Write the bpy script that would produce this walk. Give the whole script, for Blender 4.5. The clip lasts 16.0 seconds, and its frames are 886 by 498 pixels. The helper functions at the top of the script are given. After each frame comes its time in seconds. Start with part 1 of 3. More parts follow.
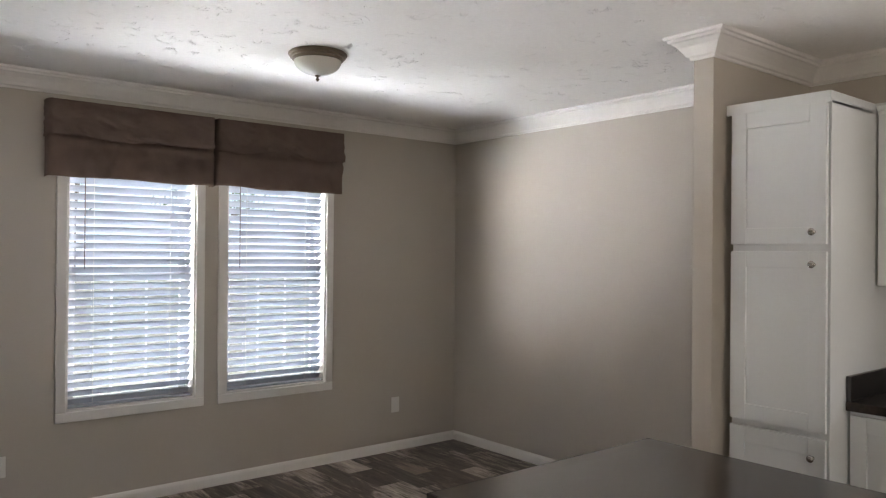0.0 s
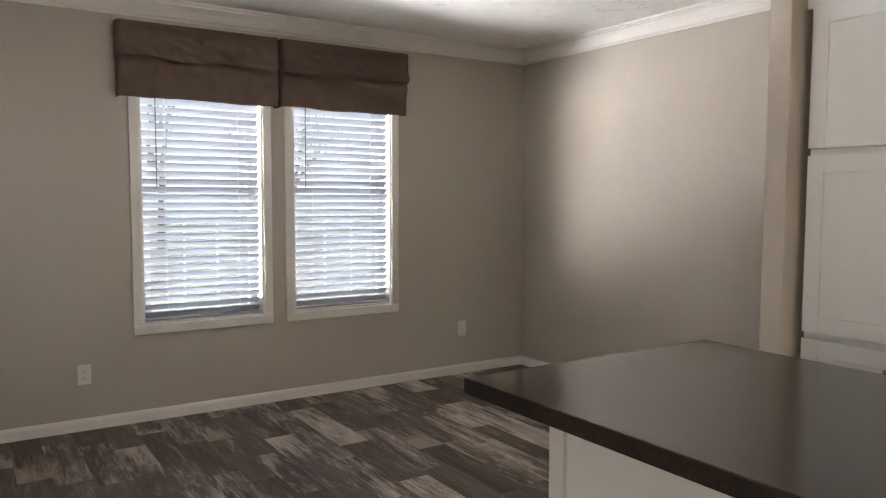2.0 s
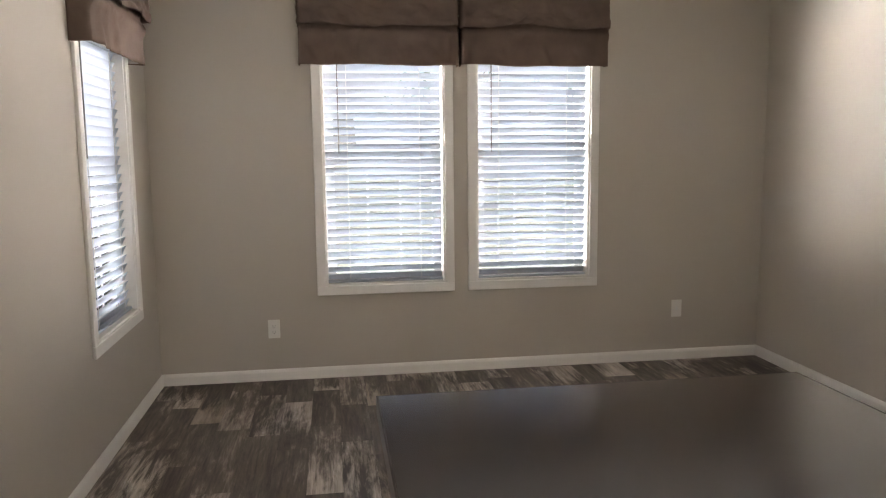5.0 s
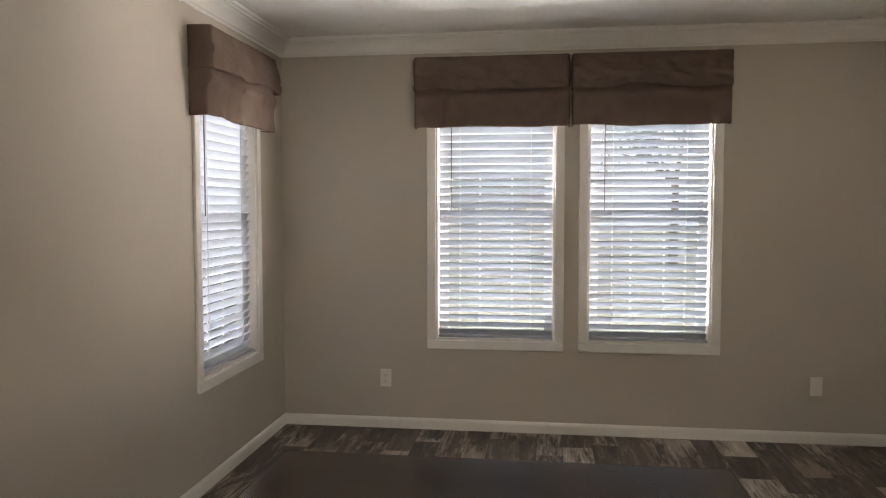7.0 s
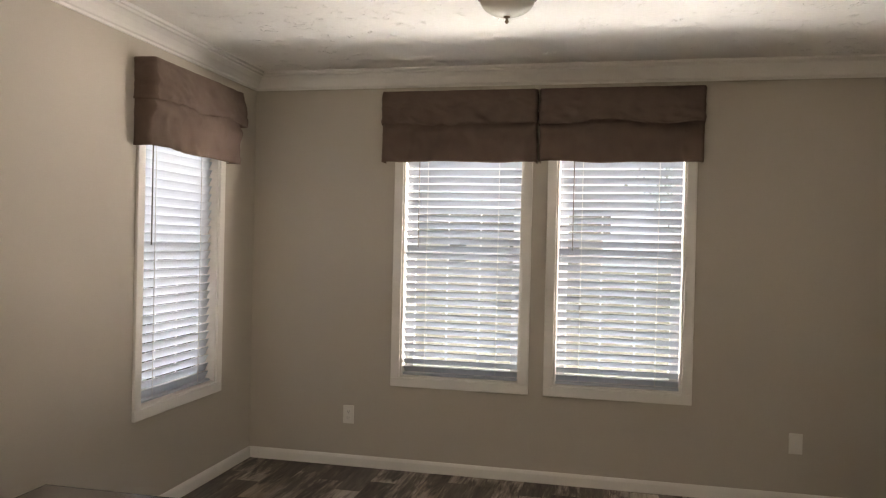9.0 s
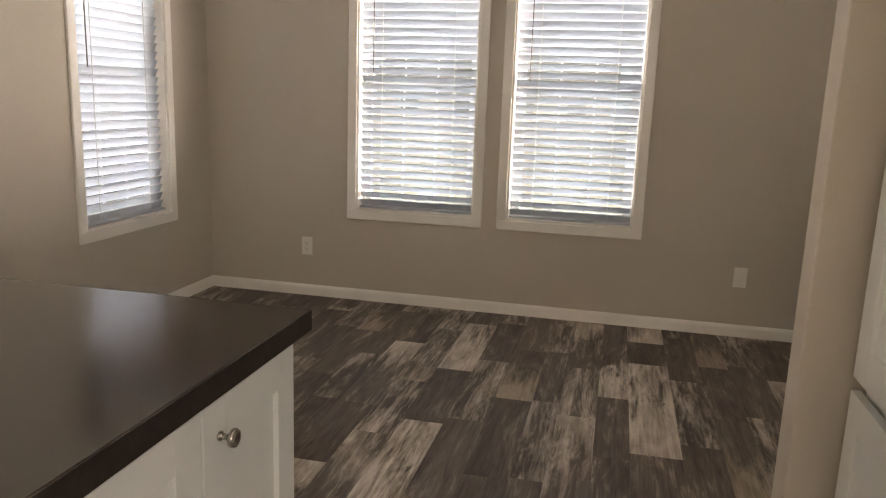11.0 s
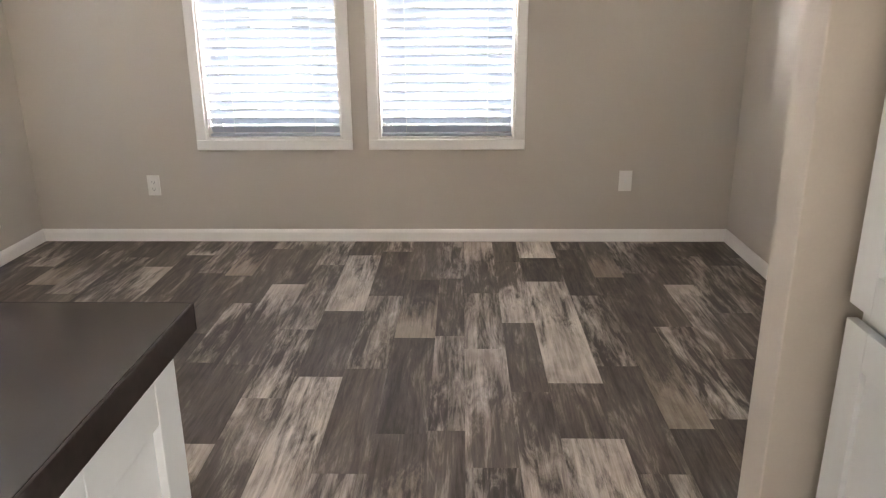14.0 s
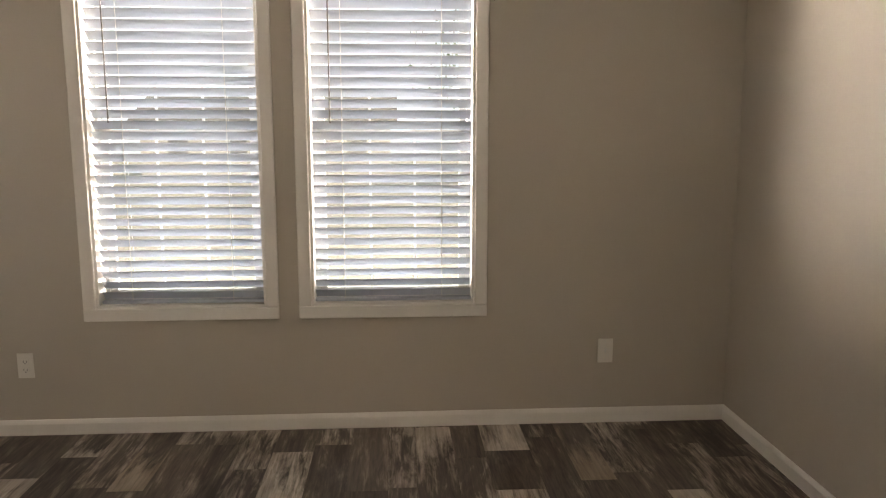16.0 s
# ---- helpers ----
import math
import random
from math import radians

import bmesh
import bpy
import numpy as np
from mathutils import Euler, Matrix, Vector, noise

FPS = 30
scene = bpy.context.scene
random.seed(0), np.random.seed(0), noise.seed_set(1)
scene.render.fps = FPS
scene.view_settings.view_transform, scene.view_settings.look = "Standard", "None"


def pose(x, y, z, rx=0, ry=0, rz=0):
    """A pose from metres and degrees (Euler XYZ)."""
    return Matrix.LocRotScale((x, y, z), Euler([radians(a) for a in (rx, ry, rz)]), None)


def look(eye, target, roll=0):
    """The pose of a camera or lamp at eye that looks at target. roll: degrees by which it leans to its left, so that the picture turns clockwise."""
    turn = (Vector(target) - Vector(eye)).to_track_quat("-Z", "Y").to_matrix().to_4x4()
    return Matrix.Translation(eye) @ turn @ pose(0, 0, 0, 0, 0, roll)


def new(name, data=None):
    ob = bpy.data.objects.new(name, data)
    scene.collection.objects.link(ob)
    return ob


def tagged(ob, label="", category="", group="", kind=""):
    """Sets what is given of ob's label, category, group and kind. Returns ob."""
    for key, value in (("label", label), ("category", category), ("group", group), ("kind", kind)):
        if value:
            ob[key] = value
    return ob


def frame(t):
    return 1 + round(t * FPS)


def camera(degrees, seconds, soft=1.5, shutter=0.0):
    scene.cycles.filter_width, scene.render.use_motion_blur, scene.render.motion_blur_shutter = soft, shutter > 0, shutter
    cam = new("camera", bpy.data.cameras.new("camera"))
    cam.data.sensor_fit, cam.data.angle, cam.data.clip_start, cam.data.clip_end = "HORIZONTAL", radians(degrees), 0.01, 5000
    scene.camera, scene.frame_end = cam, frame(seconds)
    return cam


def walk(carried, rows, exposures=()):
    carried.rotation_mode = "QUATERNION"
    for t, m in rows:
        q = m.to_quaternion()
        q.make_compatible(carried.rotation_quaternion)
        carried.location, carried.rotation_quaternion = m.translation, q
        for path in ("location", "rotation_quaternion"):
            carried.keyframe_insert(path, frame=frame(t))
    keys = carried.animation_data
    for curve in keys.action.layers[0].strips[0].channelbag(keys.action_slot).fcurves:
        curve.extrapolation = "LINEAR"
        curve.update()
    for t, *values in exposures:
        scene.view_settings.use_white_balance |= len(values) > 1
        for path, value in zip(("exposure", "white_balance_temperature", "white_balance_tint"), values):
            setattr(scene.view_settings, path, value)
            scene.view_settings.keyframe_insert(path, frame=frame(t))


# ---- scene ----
cam = camera(61.1, 16.0, 1.2)
PATH = [
    (0, (-0.038, -4.689, 1.523), (1.228, -3.141, 1.532), 0.5),
    (0.5, (-0.051, -4.7, 1.514), (1.101, -3.066, 1.541), 0.5),
    (1, (-0.064, -4.706, 1.499), (1.024, -3.029, 1.497), 0.4),
    (1.5, (-0.01, -4.727, 1.443), (1.079, -3.052, 1.365), -0.0),
    (2, (0.079, -4.717, 1.368), (1.17, -3.047, 1.227), 0.2),
    (2.5, (0.206, -4.684, 1.361), (1.254, -2.993, 1.147), 0.8),
    (3, (0.328, -4.687, 1.358), (1.271, -2.944, 1.086), -0.2),
    (3.5, (0.522, -4.742, 1.36), (1.267, -2.909, 1.073), 0.7),
    (4, (0.694, -4.771, 1.352), (1.277, -2.881, 1.055), 0.9),
    (4.5, (0.878, -4.715, 1.349), (1.319, -2.786, 1.059), 0.6),
    (5, (1.058, -4.678, 1.403), (1.349, -2.715, 1.15), -0.6),
    (5.2, (1.178, -4.718, 1.409), (1.362, -2.739, 1.192), -0.5),
    (7.3, (1.743, -4.742, 1.451), (1.448, -2.766, 1.357), 0.3),
    (7.5, (1.79, -4.737, 1.455), (1.47, -2.764, 1.379), 0.6),
    (8, (1.938, -4.736, 1.469), (1.565, -2.771, 1.453), 0.4),
    (8.2, (1.989, -4.705, 1.479), (1.604, -2.743, 1.495), 0.5),
    (10.3, (2.619, -4.447, 1.359), (2.148, -2.515, 1.138), 1.9),
    (10.5, (2.617, -4.458, 1.359), (2.159, -2.53, 1.089), 1.8),
    (11, (2.602, -4.458, 1.315), (2.167, -2.547, 0.914), 2.0),
    (11.5, (2.603, -4.486, 1.272), (2.172, -2.606, 0.742), 1.1),
    (12, (2.606, -4.475, 1.229), (2.195, -2.641, 0.545), 0.2),
    (12.5, (2.57, -4.452, 1.213), (2.225, -2.654, 0.408), 0.2),
    (13, (2.49, -4.376, 1.237), (2.319, -2.56, 0.418), 0.2),
    (13.2, (2.449, -4.315, 1.251), (2.351, -2.486, 0.446), -0.1),
    (13.5, (2.42, -4.268, 1.27), (2.399, -2.412, 0.526), 0.3),
    (14, (2.423, -4.114, 1.287), (2.374, -2.212, 0.67), -0.4),
    (14.5, (2.389, -3.933, 1.306), (2.379, -2.008, 0.762), -0.3),
    (15, (2.328, -3.71, 1.37), (2.499, -1.772, 0.907), -0.6),
    (15.5, (2.306, -3.557, 1.387), (2.559, -1.61, 1.006), -1.0),
    (16, (2.363, -3.374, 1.369), (2.483, -1.401, 1.062), -0.0),
]
walk(cam, [(t, look(eye, target, roll)) for t, eye, target, roll in PATH],
     [(0, 0.35, 7300, 18), (2.5, 0.6, 7800, 18), (3.5, 0.78, 7700, 18), (5, 0.68, 7900, 18), (7.5, 0.25, 8500, 19), (10.5, 0.42, 9200, 20), (11.5, 0.75, 8900, 20),
      (12.5, 1.3, 7700, 19), (13.5, 1.42, 7700, 19), (14.5, 1.32, 7400, 18), (15.0, 0.98, 7500, 18), (15.5, 0.58, 7800, 18), (16, 0.35, 9300, 20)])

# ---------- light ----------
world = bpy.data.worlds.new("sky")
scene.world = world
world.use_nodes = True
wn = world.node_tree.nodes
sky = wn.new("ShaderNodeTexSky")
sky.sky_type, sky.sun_disc = "NISHITA", False
sky.sun_elevation, sky.sun_rotation = radians(48), radians(150)
sky.air_density, sky.dust_density = 1.0, 1.6
world.node_tree.links.new(sky.outputs[0], wn["Background"].inputs[0])
wn["Background"].inputs[1].default_value = 0.15

sun = new("sun", bpy.data.lights.new("sun", "SUN"))
sun.data.energy, sun.data.angle, sun.data.color = 5.0, radians(0.5), (1.0, 0.95, 0.88)
sun.matrix_world = look((6, -10, 14), (0, 0, 0))


def daylight_lamp(name, eye, target, w, h, watts, colour=(1.0, 0.97, 0.93)):
    """An area lamp added to stand in for daylight, shining from eye towards target."""
    lamp = new(name, bpy.data.lights.new(name, "AREA"))
    lamp.data.shape, lamp.data.size, lamp.data.size_y = "RECTANGLE", w, h
    lamp.data.energy, lamp.data.color = watts, colour
    lamp.matrix_world = look(eye, target)
    return lamp


SKYLIGHT, DAY = (0.74, 0.87, 1.0), (1.0, 0.89, 0.76)
# added lamps outside, out of sight, for ground and sky light slanting between the slats
daylight_lamp("window_light_front", (1.87, 2.4, -0.25), (1.87, 0.0, 1.30), 6.0, 0.9, 900, SKYLIGHT)
daylight_lamp("window_light_front", (-2.6, 2.3, -0.2), (2.0, 0.0, 1.30), 3.6, 0.9, 2300, SKYLIGHT)
daylight_lamp("window_light_front", (-6.4, 2.9, 0.55), (2.1, 0.0, 1.10), 5.4, 2.1, 7800, (0.90, 0.95, 1.0))
daylight_lamp("window_light_front", (8.6, 2.9, 0.45), (1.7, 0.0, 1.10), 5.0, 1.8, 7000, (0.90, 0.95, 1.0))
daylight_lamp("window_light_side", (-2.2, -0.9, -0.25), (-0.1, -0.9, 1.25), 3.4, 0.9, 700, (1.0, 0.97, 0.92))
# added lamp overhead, stands in for sky light on the side blind
daylight_lamp("sky_fill_side", (-1.0, -0.82, 3.1), (0.0, -0.82, 1.4), 0.95, 1.0, 8, (1.0, 0.97, 0.92))
# added fill lamps for the room, set in invented openings out of view
daylight_lamp("window_light_living", (-3.86, -3.75, 1.2), (0, -3.75, 6.0), 1.3, 1.2, 20, DAY)
daylight_lamp("window_light_living", (-3.86, -5.4, 1.2), (0, -5.4, 7.5), 1.3, 1.2, 14, DAY)
daylight_lamp("window_light_back", (1.8, -7.56, 1.5), (1.8, 0, 8), 1.5, 1.0, 5, DAY)
daylight_lamp("window_light_kitchen", (3.96, -5.7, 1.5), (0, -5.2, 3.4), 1.5, 0.9, 24, (0.86, 0.94, 1.0))

# ---------- materials ----------


def material(name, colour, rough=0.5, metal=0.0, vary=0.08, scale=6.0, fine=90.0, bump=0.05, stretch=(1, 1, 1), spec=0.5):
    """Two scales of colour variation and a fine relief."""
    m = bpy.data.materials.new(name)
    m.use_nodes = True
    n, l = m.node_tree.nodes, m.node_tree.links
    b = n["Principled BSDF"]
    b.inputs["Roughness"].default_value, b.inputs["Metallic"].default_value = rough, metal
    b.inputs["Specular IOR Level"].default_value = spec
    geo, mp = n.new("ShaderNodeNewGeometry"), n.new("ShaderNodeMapping")
    mp.inputs["Scale"].default_value = stretch
    l.new(geo.outputs["Position"], mp.inputs[0])
    n1, n2 = n.new("ShaderNodeTexNoise"), n.new("ShaderNodeTexNoise")
    n1.inputs["Scale"].default_value, n2.inputs["Scale"].default_value = scale, fine
    n1.inputs["Detail"].default_value, n2.inputs["Detail"].default_value = 4, 3
    for q in (n1, n2):
        l.new(mp.outputs[0], q.inputs["Vector"])
    add = n.new("ShaderNodeMath")
    add.operation = "ADD"
    l.new(n1.outputs["Fac"], add.inputs[0]), l.new(n2.outputs["Fac"], add.inputs[1])
    ramp = n.new("ShaderNodeMapRange")
    ramp.inputs["From Min"].default_value, ramp.inputs["From Max"].default_value = 0.6, 1.4
    ramp.inputs["To Min"].default_value, ramp.inputs["To Max"].default_value = 1 - vary, 1 + vary
    l.new(add.outputs[0], ramp.inputs["Value"])
    mul = n.new("ShaderNodeVectorMath")
    mul.operation = "SCALE"
    mul.inputs[0].default_value = colour
    l.new(ramp.outputs[0], mul.inputs["Scale"])
    l.new(mul.outputs[0], b.inputs["Base Color"])
    if bump:
        bp = n.new("ShaderNodeBump")
        bp.inputs["Strength"].default_value, bp.inputs["Distance"].default_value = bump, 0.004
        l.new(n2.outputs["Fac"], bp.inputs["Height"])
        l.new(bp.outputs[0], b.inputs["Normal"])
    return m


def ceiling_material():
    """Stomped drywall texture: sparse short ridges on off-white paint."""
    m = material("ceiling_paint", (0.88, 0.855, 0.82), 0.9, vary=0.04, scale=1.3, fine=60, bump=0.0)
    n, l = m.node_tree.nodes, m.node_tree.links
    geo = n.new("ShaderNodeNewGeometry")
    warp, ridge, mask = n.new("ShaderNodeTexNoise"), n.new("ShaderNodeTexNoise"), n.new("ShaderNodeTexNoise")
    warp.inputs["Scale"].default_value = 5
    ridge.inputs["Scale"].default_value, ridge.inputs["Detail"].default_value, ridge.inputs["Distortion"].default_value = 10, 3, 1.2
    mask.inputs["Scale"].default_value, mask.inputs["Detail"].default_value = 11, 3
    for q in (warp, ridge, mask):
        l.new(geo.outputs["Position"], q.inputs["Vector"])
    sub, ab = n.new("ShaderNodeMath"), n.new("ShaderNodeMath")
    sub.operation, ab.operation = "SUBTRACT", "ABSOLUTE"
    sub.inputs[1].default_value = 0.5
    l.new(ridge.outputs["Fac"], sub.inputs[0]), l.new(sub.outputs[0], ab.inputs[0])
    line, keep, mul = n.new("ShaderNodeMapRange"), n.new("ShaderNodeMapRange"), n.new("ShaderNodeMath")
    line.inputs["From Min"].default_value, line.inputs["From Max"].default_value = 0.022, 0.0
    keep.inputs["From Min"].default_value, keep.inputs["From Max"].default_value = 0.56, 0.66
    mul.operation = "MULTIPLY"
    l.new(ab.outputs[0], line.inputs["Value"]), l.new(mask.outputs["Fac"], keep.inputs["Value"])
    l.new(line.outputs[0], mul.inputs[0]), l.new(keep.outputs[0], mul.inputs[1])
    bp = n.new("ShaderNodeBump")
    bp.inputs["Strength"].default_value, bp.inputs["Distance"].default_value = 1.0, 0.011
    l.new(mul.outputs[0], bp.inputs["Height"])
    l.new(bp.outputs[0], n["Principled BSDF"].inputs["Normal"])
    return m


def plank_material(name, dark, light, near=0.0, far=0.0, base=0.0, streak=1.0):
    """Distressed wood-look plank: grain along y, worn pale paint towards one end (near: -y, far: +y)."""
    m = bpy.data.materials.new(name)
    m.use_nodes = True
    n, l = m.node_tree.nodes, m.node_tree.links
    b = n["Principled BSDF"]
    b.inputs["Specular IOR Level"].default_value = 0.28
    geo, info, gen = n.new("ShaderNodeNewGeometry"), n.new("ShaderNodeObjectInfo"), n.new("ShaderNodeTexCoord")

    def math_node(op, a, c):
        q = n.new("ShaderNodeMath")
        q.operation = op
        for i, v in enumerate((a, c)):
            if isinstance(v, (int, float)):
                q.inputs[i].default_value = v
            else:
                l.new(v, q.inputs[i])
        return q.outputs[0]

    def noise_node(sx, sy, detail, rough=0.55, distort=0.0):
        mp, q = n.new("ShaderNodeMapping"), n.new("ShaderNodeTexNoise")
        mp.inputs["Scale"].default_value = (sx, sy, 1)
        shift = n.new("ShaderNodeVectorMath")
        shift.operation = "ADD"
        off = n.new("ShaderNodeCombineXYZ")
        l.new(math_node("MULTIPLY", info.outputs["Random"], 37.0), off.inputs[0])
        l.new(math_node("MULTIPLY", info.outputs["Random"], 91.0), off.inputs[2])
        l.new(geo.outputs["Position"], shift.inputs[0]), l.new(off.outputs[0], shift.inputs[1])
        l.new(shift.outputs[0], mp.inputs[0]), l.new(mp.outputs[0], q.inputs["Vector"])
        q.inputs["Scale"].default_value, q.inputs["Detail"].default_value = 1.0, detail
        q.inputs["Roughness"].default_value, q.inputs["Distortion"].default_value = rough, distort
        return q.outputs["Fac"]

    sep = n.new("ShaderNodeSeparateXYZ")
    l.new(gen.outputs["Generated"], sep.inputs[0])
    along = sep.outputs[1]
    # worn paint: streaky threshold, pushed by the end gradient
    grad = math_node("ADD", math_node("MULTIPLY", math_node("POWER", math_node("SUBTRACT", 1.0, along), 1.7), near),
                     math_node("MULTIPLY", math_node("POWER", along, 2.2), far))
    coarse = noise_node(9.5, 1.7, 6, 0.66, 1.0)
    flake = noise_node(25, 3.4, 6, 0.72, 1.1)
    grain = noise_node(75, 3.2, 5, 0.66, 0.6)
    mix = math_node("ADD", math_node("MULTIPLY", coarse, 0.50), math_node("ADD", math_node("MULTIPLY", flake, 0.46), math_node("MULTIPLY", grain, 0.13)))
    worn = math_node("ADD", math_node("ADD", mix, math_node("MULTIPLY", grad, 0.28)), base + 0.02)
    mr = n.new("ShaderNodeMapRange")
    mr.inputs["From Min"].default_value, mr.inputs["From Max"].default_value = 0.575, 0.715
    mr.inputs["To Max"].default_value = streak
    l.new(worn, mr.inputs["Value"])
    # dark base with its own tone per plank
    tone = n.new("ShaderNodeMixRGB")
    tone.inputs[1].default_value = (*dark, 1)
    tone.inputs[2].default_value = (dark[0] * 3.5, dark[1] * 3.5, dark[2] * 3.5, 1)
    body = math_node("ADD", math_node("MULTIPLY", math_node("SUBTRACT", coarse, 0.4), 2.2), math_node("ADD", math_node("MULTIPLY", math_node("SUBTRACT", grain, 0.46), 1.6), math_node("MULTIPLY", math_node("SUBTRACT", flake, 0.45), 1.5)))
    l.new(math_node("ADD", math_node("MULTIPLY", info.outputs["Random"], 0.35), body), tone.inputs[0])
    pale = n.new("ShaderNodeMixRGB")
    cloud = noise_node(7, 3.2, 4, 0.6, 0.8)
    shade = n.new("ShaderNodeMixRGB")
    shade.inputs[1].default_value = (light[0] * 0.45, light[1] * 0.42, light[2] * 0.40, 1)
    shade.inputs[2].default_value = (light[0] * 1.1, light[1] * 1.1, light[2] * 1.1, 1)
    l.new(math_node("ADD", math_node("MULTIPLY", math_node("SUBTRACT", cloud, 0.34), 1.9), math_node("MULTIPLY", math_node("SUBTRACT", grain, 0.42), 1.7)), shade.inputs[0])
    shade.use_clamp = True
    l.new(shade.outputs[0], pale.inputs[2])
    l.new(tone.outputs[0], pale.inputs[1]), l.new(mr.outputs[0], pale.inputs[0])
    l.new(pale.outputs[0], b.inputs["Base Color"])
    rr = n.new("ShaderNodeMapRange")
    rr.inputs["To Min"].default_value, rr.inputs["To Max"].default_value = 0.44, 0.62
    l.new(grain, rr.inputs["Value"]), l.new(rr.outputs[0], b.inputs["Roughness"])
    bp = n.new("ShaderNodeBump")
    bp.inputs["Strength"].default_value, bp.inputs["Distance"].default_value = 0.25, 0.002
    l.new(grain, bp.inputs["Height"]), l.new(bp.outputs[0], b.inputs["Normal"])
    return m


def glass_material():
    m = bpy.data.materials.new("window_glass")
    m.use_nodes = True
    n, l = m.node_tree.nodes, m.node_tree.links
    fres, clear, gloss, mix = (n.new("ShaderNode" + k) for k in ("Fresnel", "BsdfTransparent", "BsdfGlossy", "MixShader"))
    fres.inputs[0].default_value = 1.45
    gloss.inputs["Roughness"].default_value = 0.02
    clear.inputs[0].default_value = (0.93, 0.96, 0.95, 1)
    l.new(fres.outputs[0], mix.inputs[0]), l.new(clear.outputs[0], mix.inputs[1]), l.new(gloss.outputs[0], mix.inputs[2])
    l.new(mix.outputs[0], n["Material Output"].inputs[0])
    return m


def screen_material():
    m = material("insect_mesh", (0.02, 0.022, 0.026), 0.8, bump=0)
    n, l = m.node_tree.nodes, m.node_tree.links
    clear, mix = n.new("ShaderNodeBsdfTransparent"), n.new("ShaderNodeMixShader")
    mix.inputs[0].default_value = 0.80
    l.new(n["Principled BSDF"].outputs[0], mix.inputs[1]), l.new(clear.outputs[0], mix.inputs[2])
    l.new(mix.outputs[0], n["Material Output"].inputs[0])
    return m


def translucent(name, colour, through_part, rough=0.45, vary=0.03, scale=14, fine=160, bump=0.02):
    """Thin vinyl or cloth that lets part of the light through."""
    m = material(name, colour, rough, vary=vary, scale=scale, fine=fine, bump=bump, spec=0.3)
    n, l = m.node_tree.nodes, m.node_tree.links
    tr, mix = n.new("ShaderNodeBsdfTranslucent"), n.new("ShaderNodeMixShader")
    tr.inputs[0].default_value = (*colour, 1)
    mix.inputs[0].default_value = through_part
    l.new(n["Principled BSDF"].outputs[0], mix.inputs[1]), l.new(tr.outputs[0], mix.inputs[2])
    l.new(mix.outputs[0], n["Material Output"].inputs[0])
    return m


WALL = material("greige_wall_paint", (0.47, 0.428, 0.374), 0.75, vary=0.03, scale=1.5, fine=140, bump=0.06)
CEIL = ceiling_material()
TRIM = material("white_trim_paint", (0.76, 0.74, 0.71), 0.4, vary=0.03, scale=4, fine=70, bump=0.02)
CAB = material("white_cabinet_paint", (0.655, 0.68, 0.68), 0.38, vary=0.02, scale=3, fine=60, bump=0.015)
COUNTER = material("dark_brown_laminate", (0.030, 0.023, 0.020), 0.17, spec=0.45, vary=0.6, scale=11, fine=55, bump=0.01)
EDGE = material("dark_brown_laminate_edge", (0.020, 0.0145, 0.013), 0.45, spec=0.3, vary=0.65, scale=22, fine=80, bump=0.02)
NICKEL = material("brushed_nickel", (0.46, 0.44, 0.41), 0.18, 1.0, vary=0.06, scale=30, fine=250, bump=0.02)
BRONZE = material("aged_bronze", (0.16, 0.12, 0.085), 0.38, 1.0, vary=0.15, scale=20, fine=120, bump=0.03)
BOWL = translucent("alabaster_glass", (0.85, 0.82, 0.74), 0.25, 0.25)
FABRIC = translucent("taupe_valance_fabric", (0.178, 0.128, 0.108), 0.30, 0.95, 0.24, 9, 420, 0.3)
LINING = translucent("white_lining", (0.7, 0.69, 0.66), 0.45, 0.9)
# white slats; the sky's blue-grey cast is put into their base colour
SLAT = translucent("white_slat_sky_tinted", (0.52, 0.57, 0.64), 0.19)
CORD = material("white_cord", (0.7, 0.7, 0.68), 0.8)
WAND = material("grey_wand", (0.16, 0.16, 0.155), 0.35)
VINYL = material("white_window_vinyl", (0.74, 0.75, 0.75), 0.45, vary=0.02)
GLASS = glass_material()
SCREEN = screen_material()
PLATE = material("white_outlet_plastic", (0.72, 0.70, 0.66), 0.35, vary=0.01, bump=0)
SLOT = material("dark_slot", (0.03, 0.03, 0.03), 0.6, bump=0)
BLACK = material("black_laminate", (0.02, 0.018, 0.017), 0.3, vary=0.3, scale=9)
SUBFLOOR = material("plank_joint_filler", (0.035, 0.029, 0.025), 0.8)
DK, LT, TAN = (0.046, 0.0370, 0.0318), (0.68, 0.605, 0.535), (0.40, 0.335, 0.27)
PLANKS = {
    "dark": plank_material("plank_dark", DK, LT, 0.0, 0.0, -0.02, 0.45),
    "streak": plank_material("plank_streaked", DK, LT, 0.15, 0.15, 0.02, 0.72),
    "near": plank_material("plank_pale_at_end", DK, LT, 0.7, 0.0, -0.02, 0.8),
    "tan": plank_material("plank_tan_at_end", DK, TAN, 1.15, 0.0, -0.05, 0.9),
    "far": plank_material("plank_pale_at_start", DK, LT, 0.0, 0.85, -0.02, 0.8),
    "pale": plank_material("plank_pale", DK, LT, 0.45, 0.2, 0.07, 0.85),
}
GRASS = material("dry_grass_and_gravel", (0.40, 0.40, 0.36), 0.95, vary=0.3, scale=0.6, fine=14, bump=0.4)
HAZE = bpy.data.materials.new("hazy_sky")
HAZE.use_nodes = True
HAZE.node_tree.nodes["Principled BSDF"].inputs["Base Color"].default_value = (0, 0, 0, 1)
HAZE.node_tree.nodes["Principled BSDF"].inputs["Emission Color"].default_value = (0.66, 0.83, 1.0, 1)
HAZE.node_tree.nodes["Principled BSDF"].inputs["Emission Strength"].default_value = 1.7
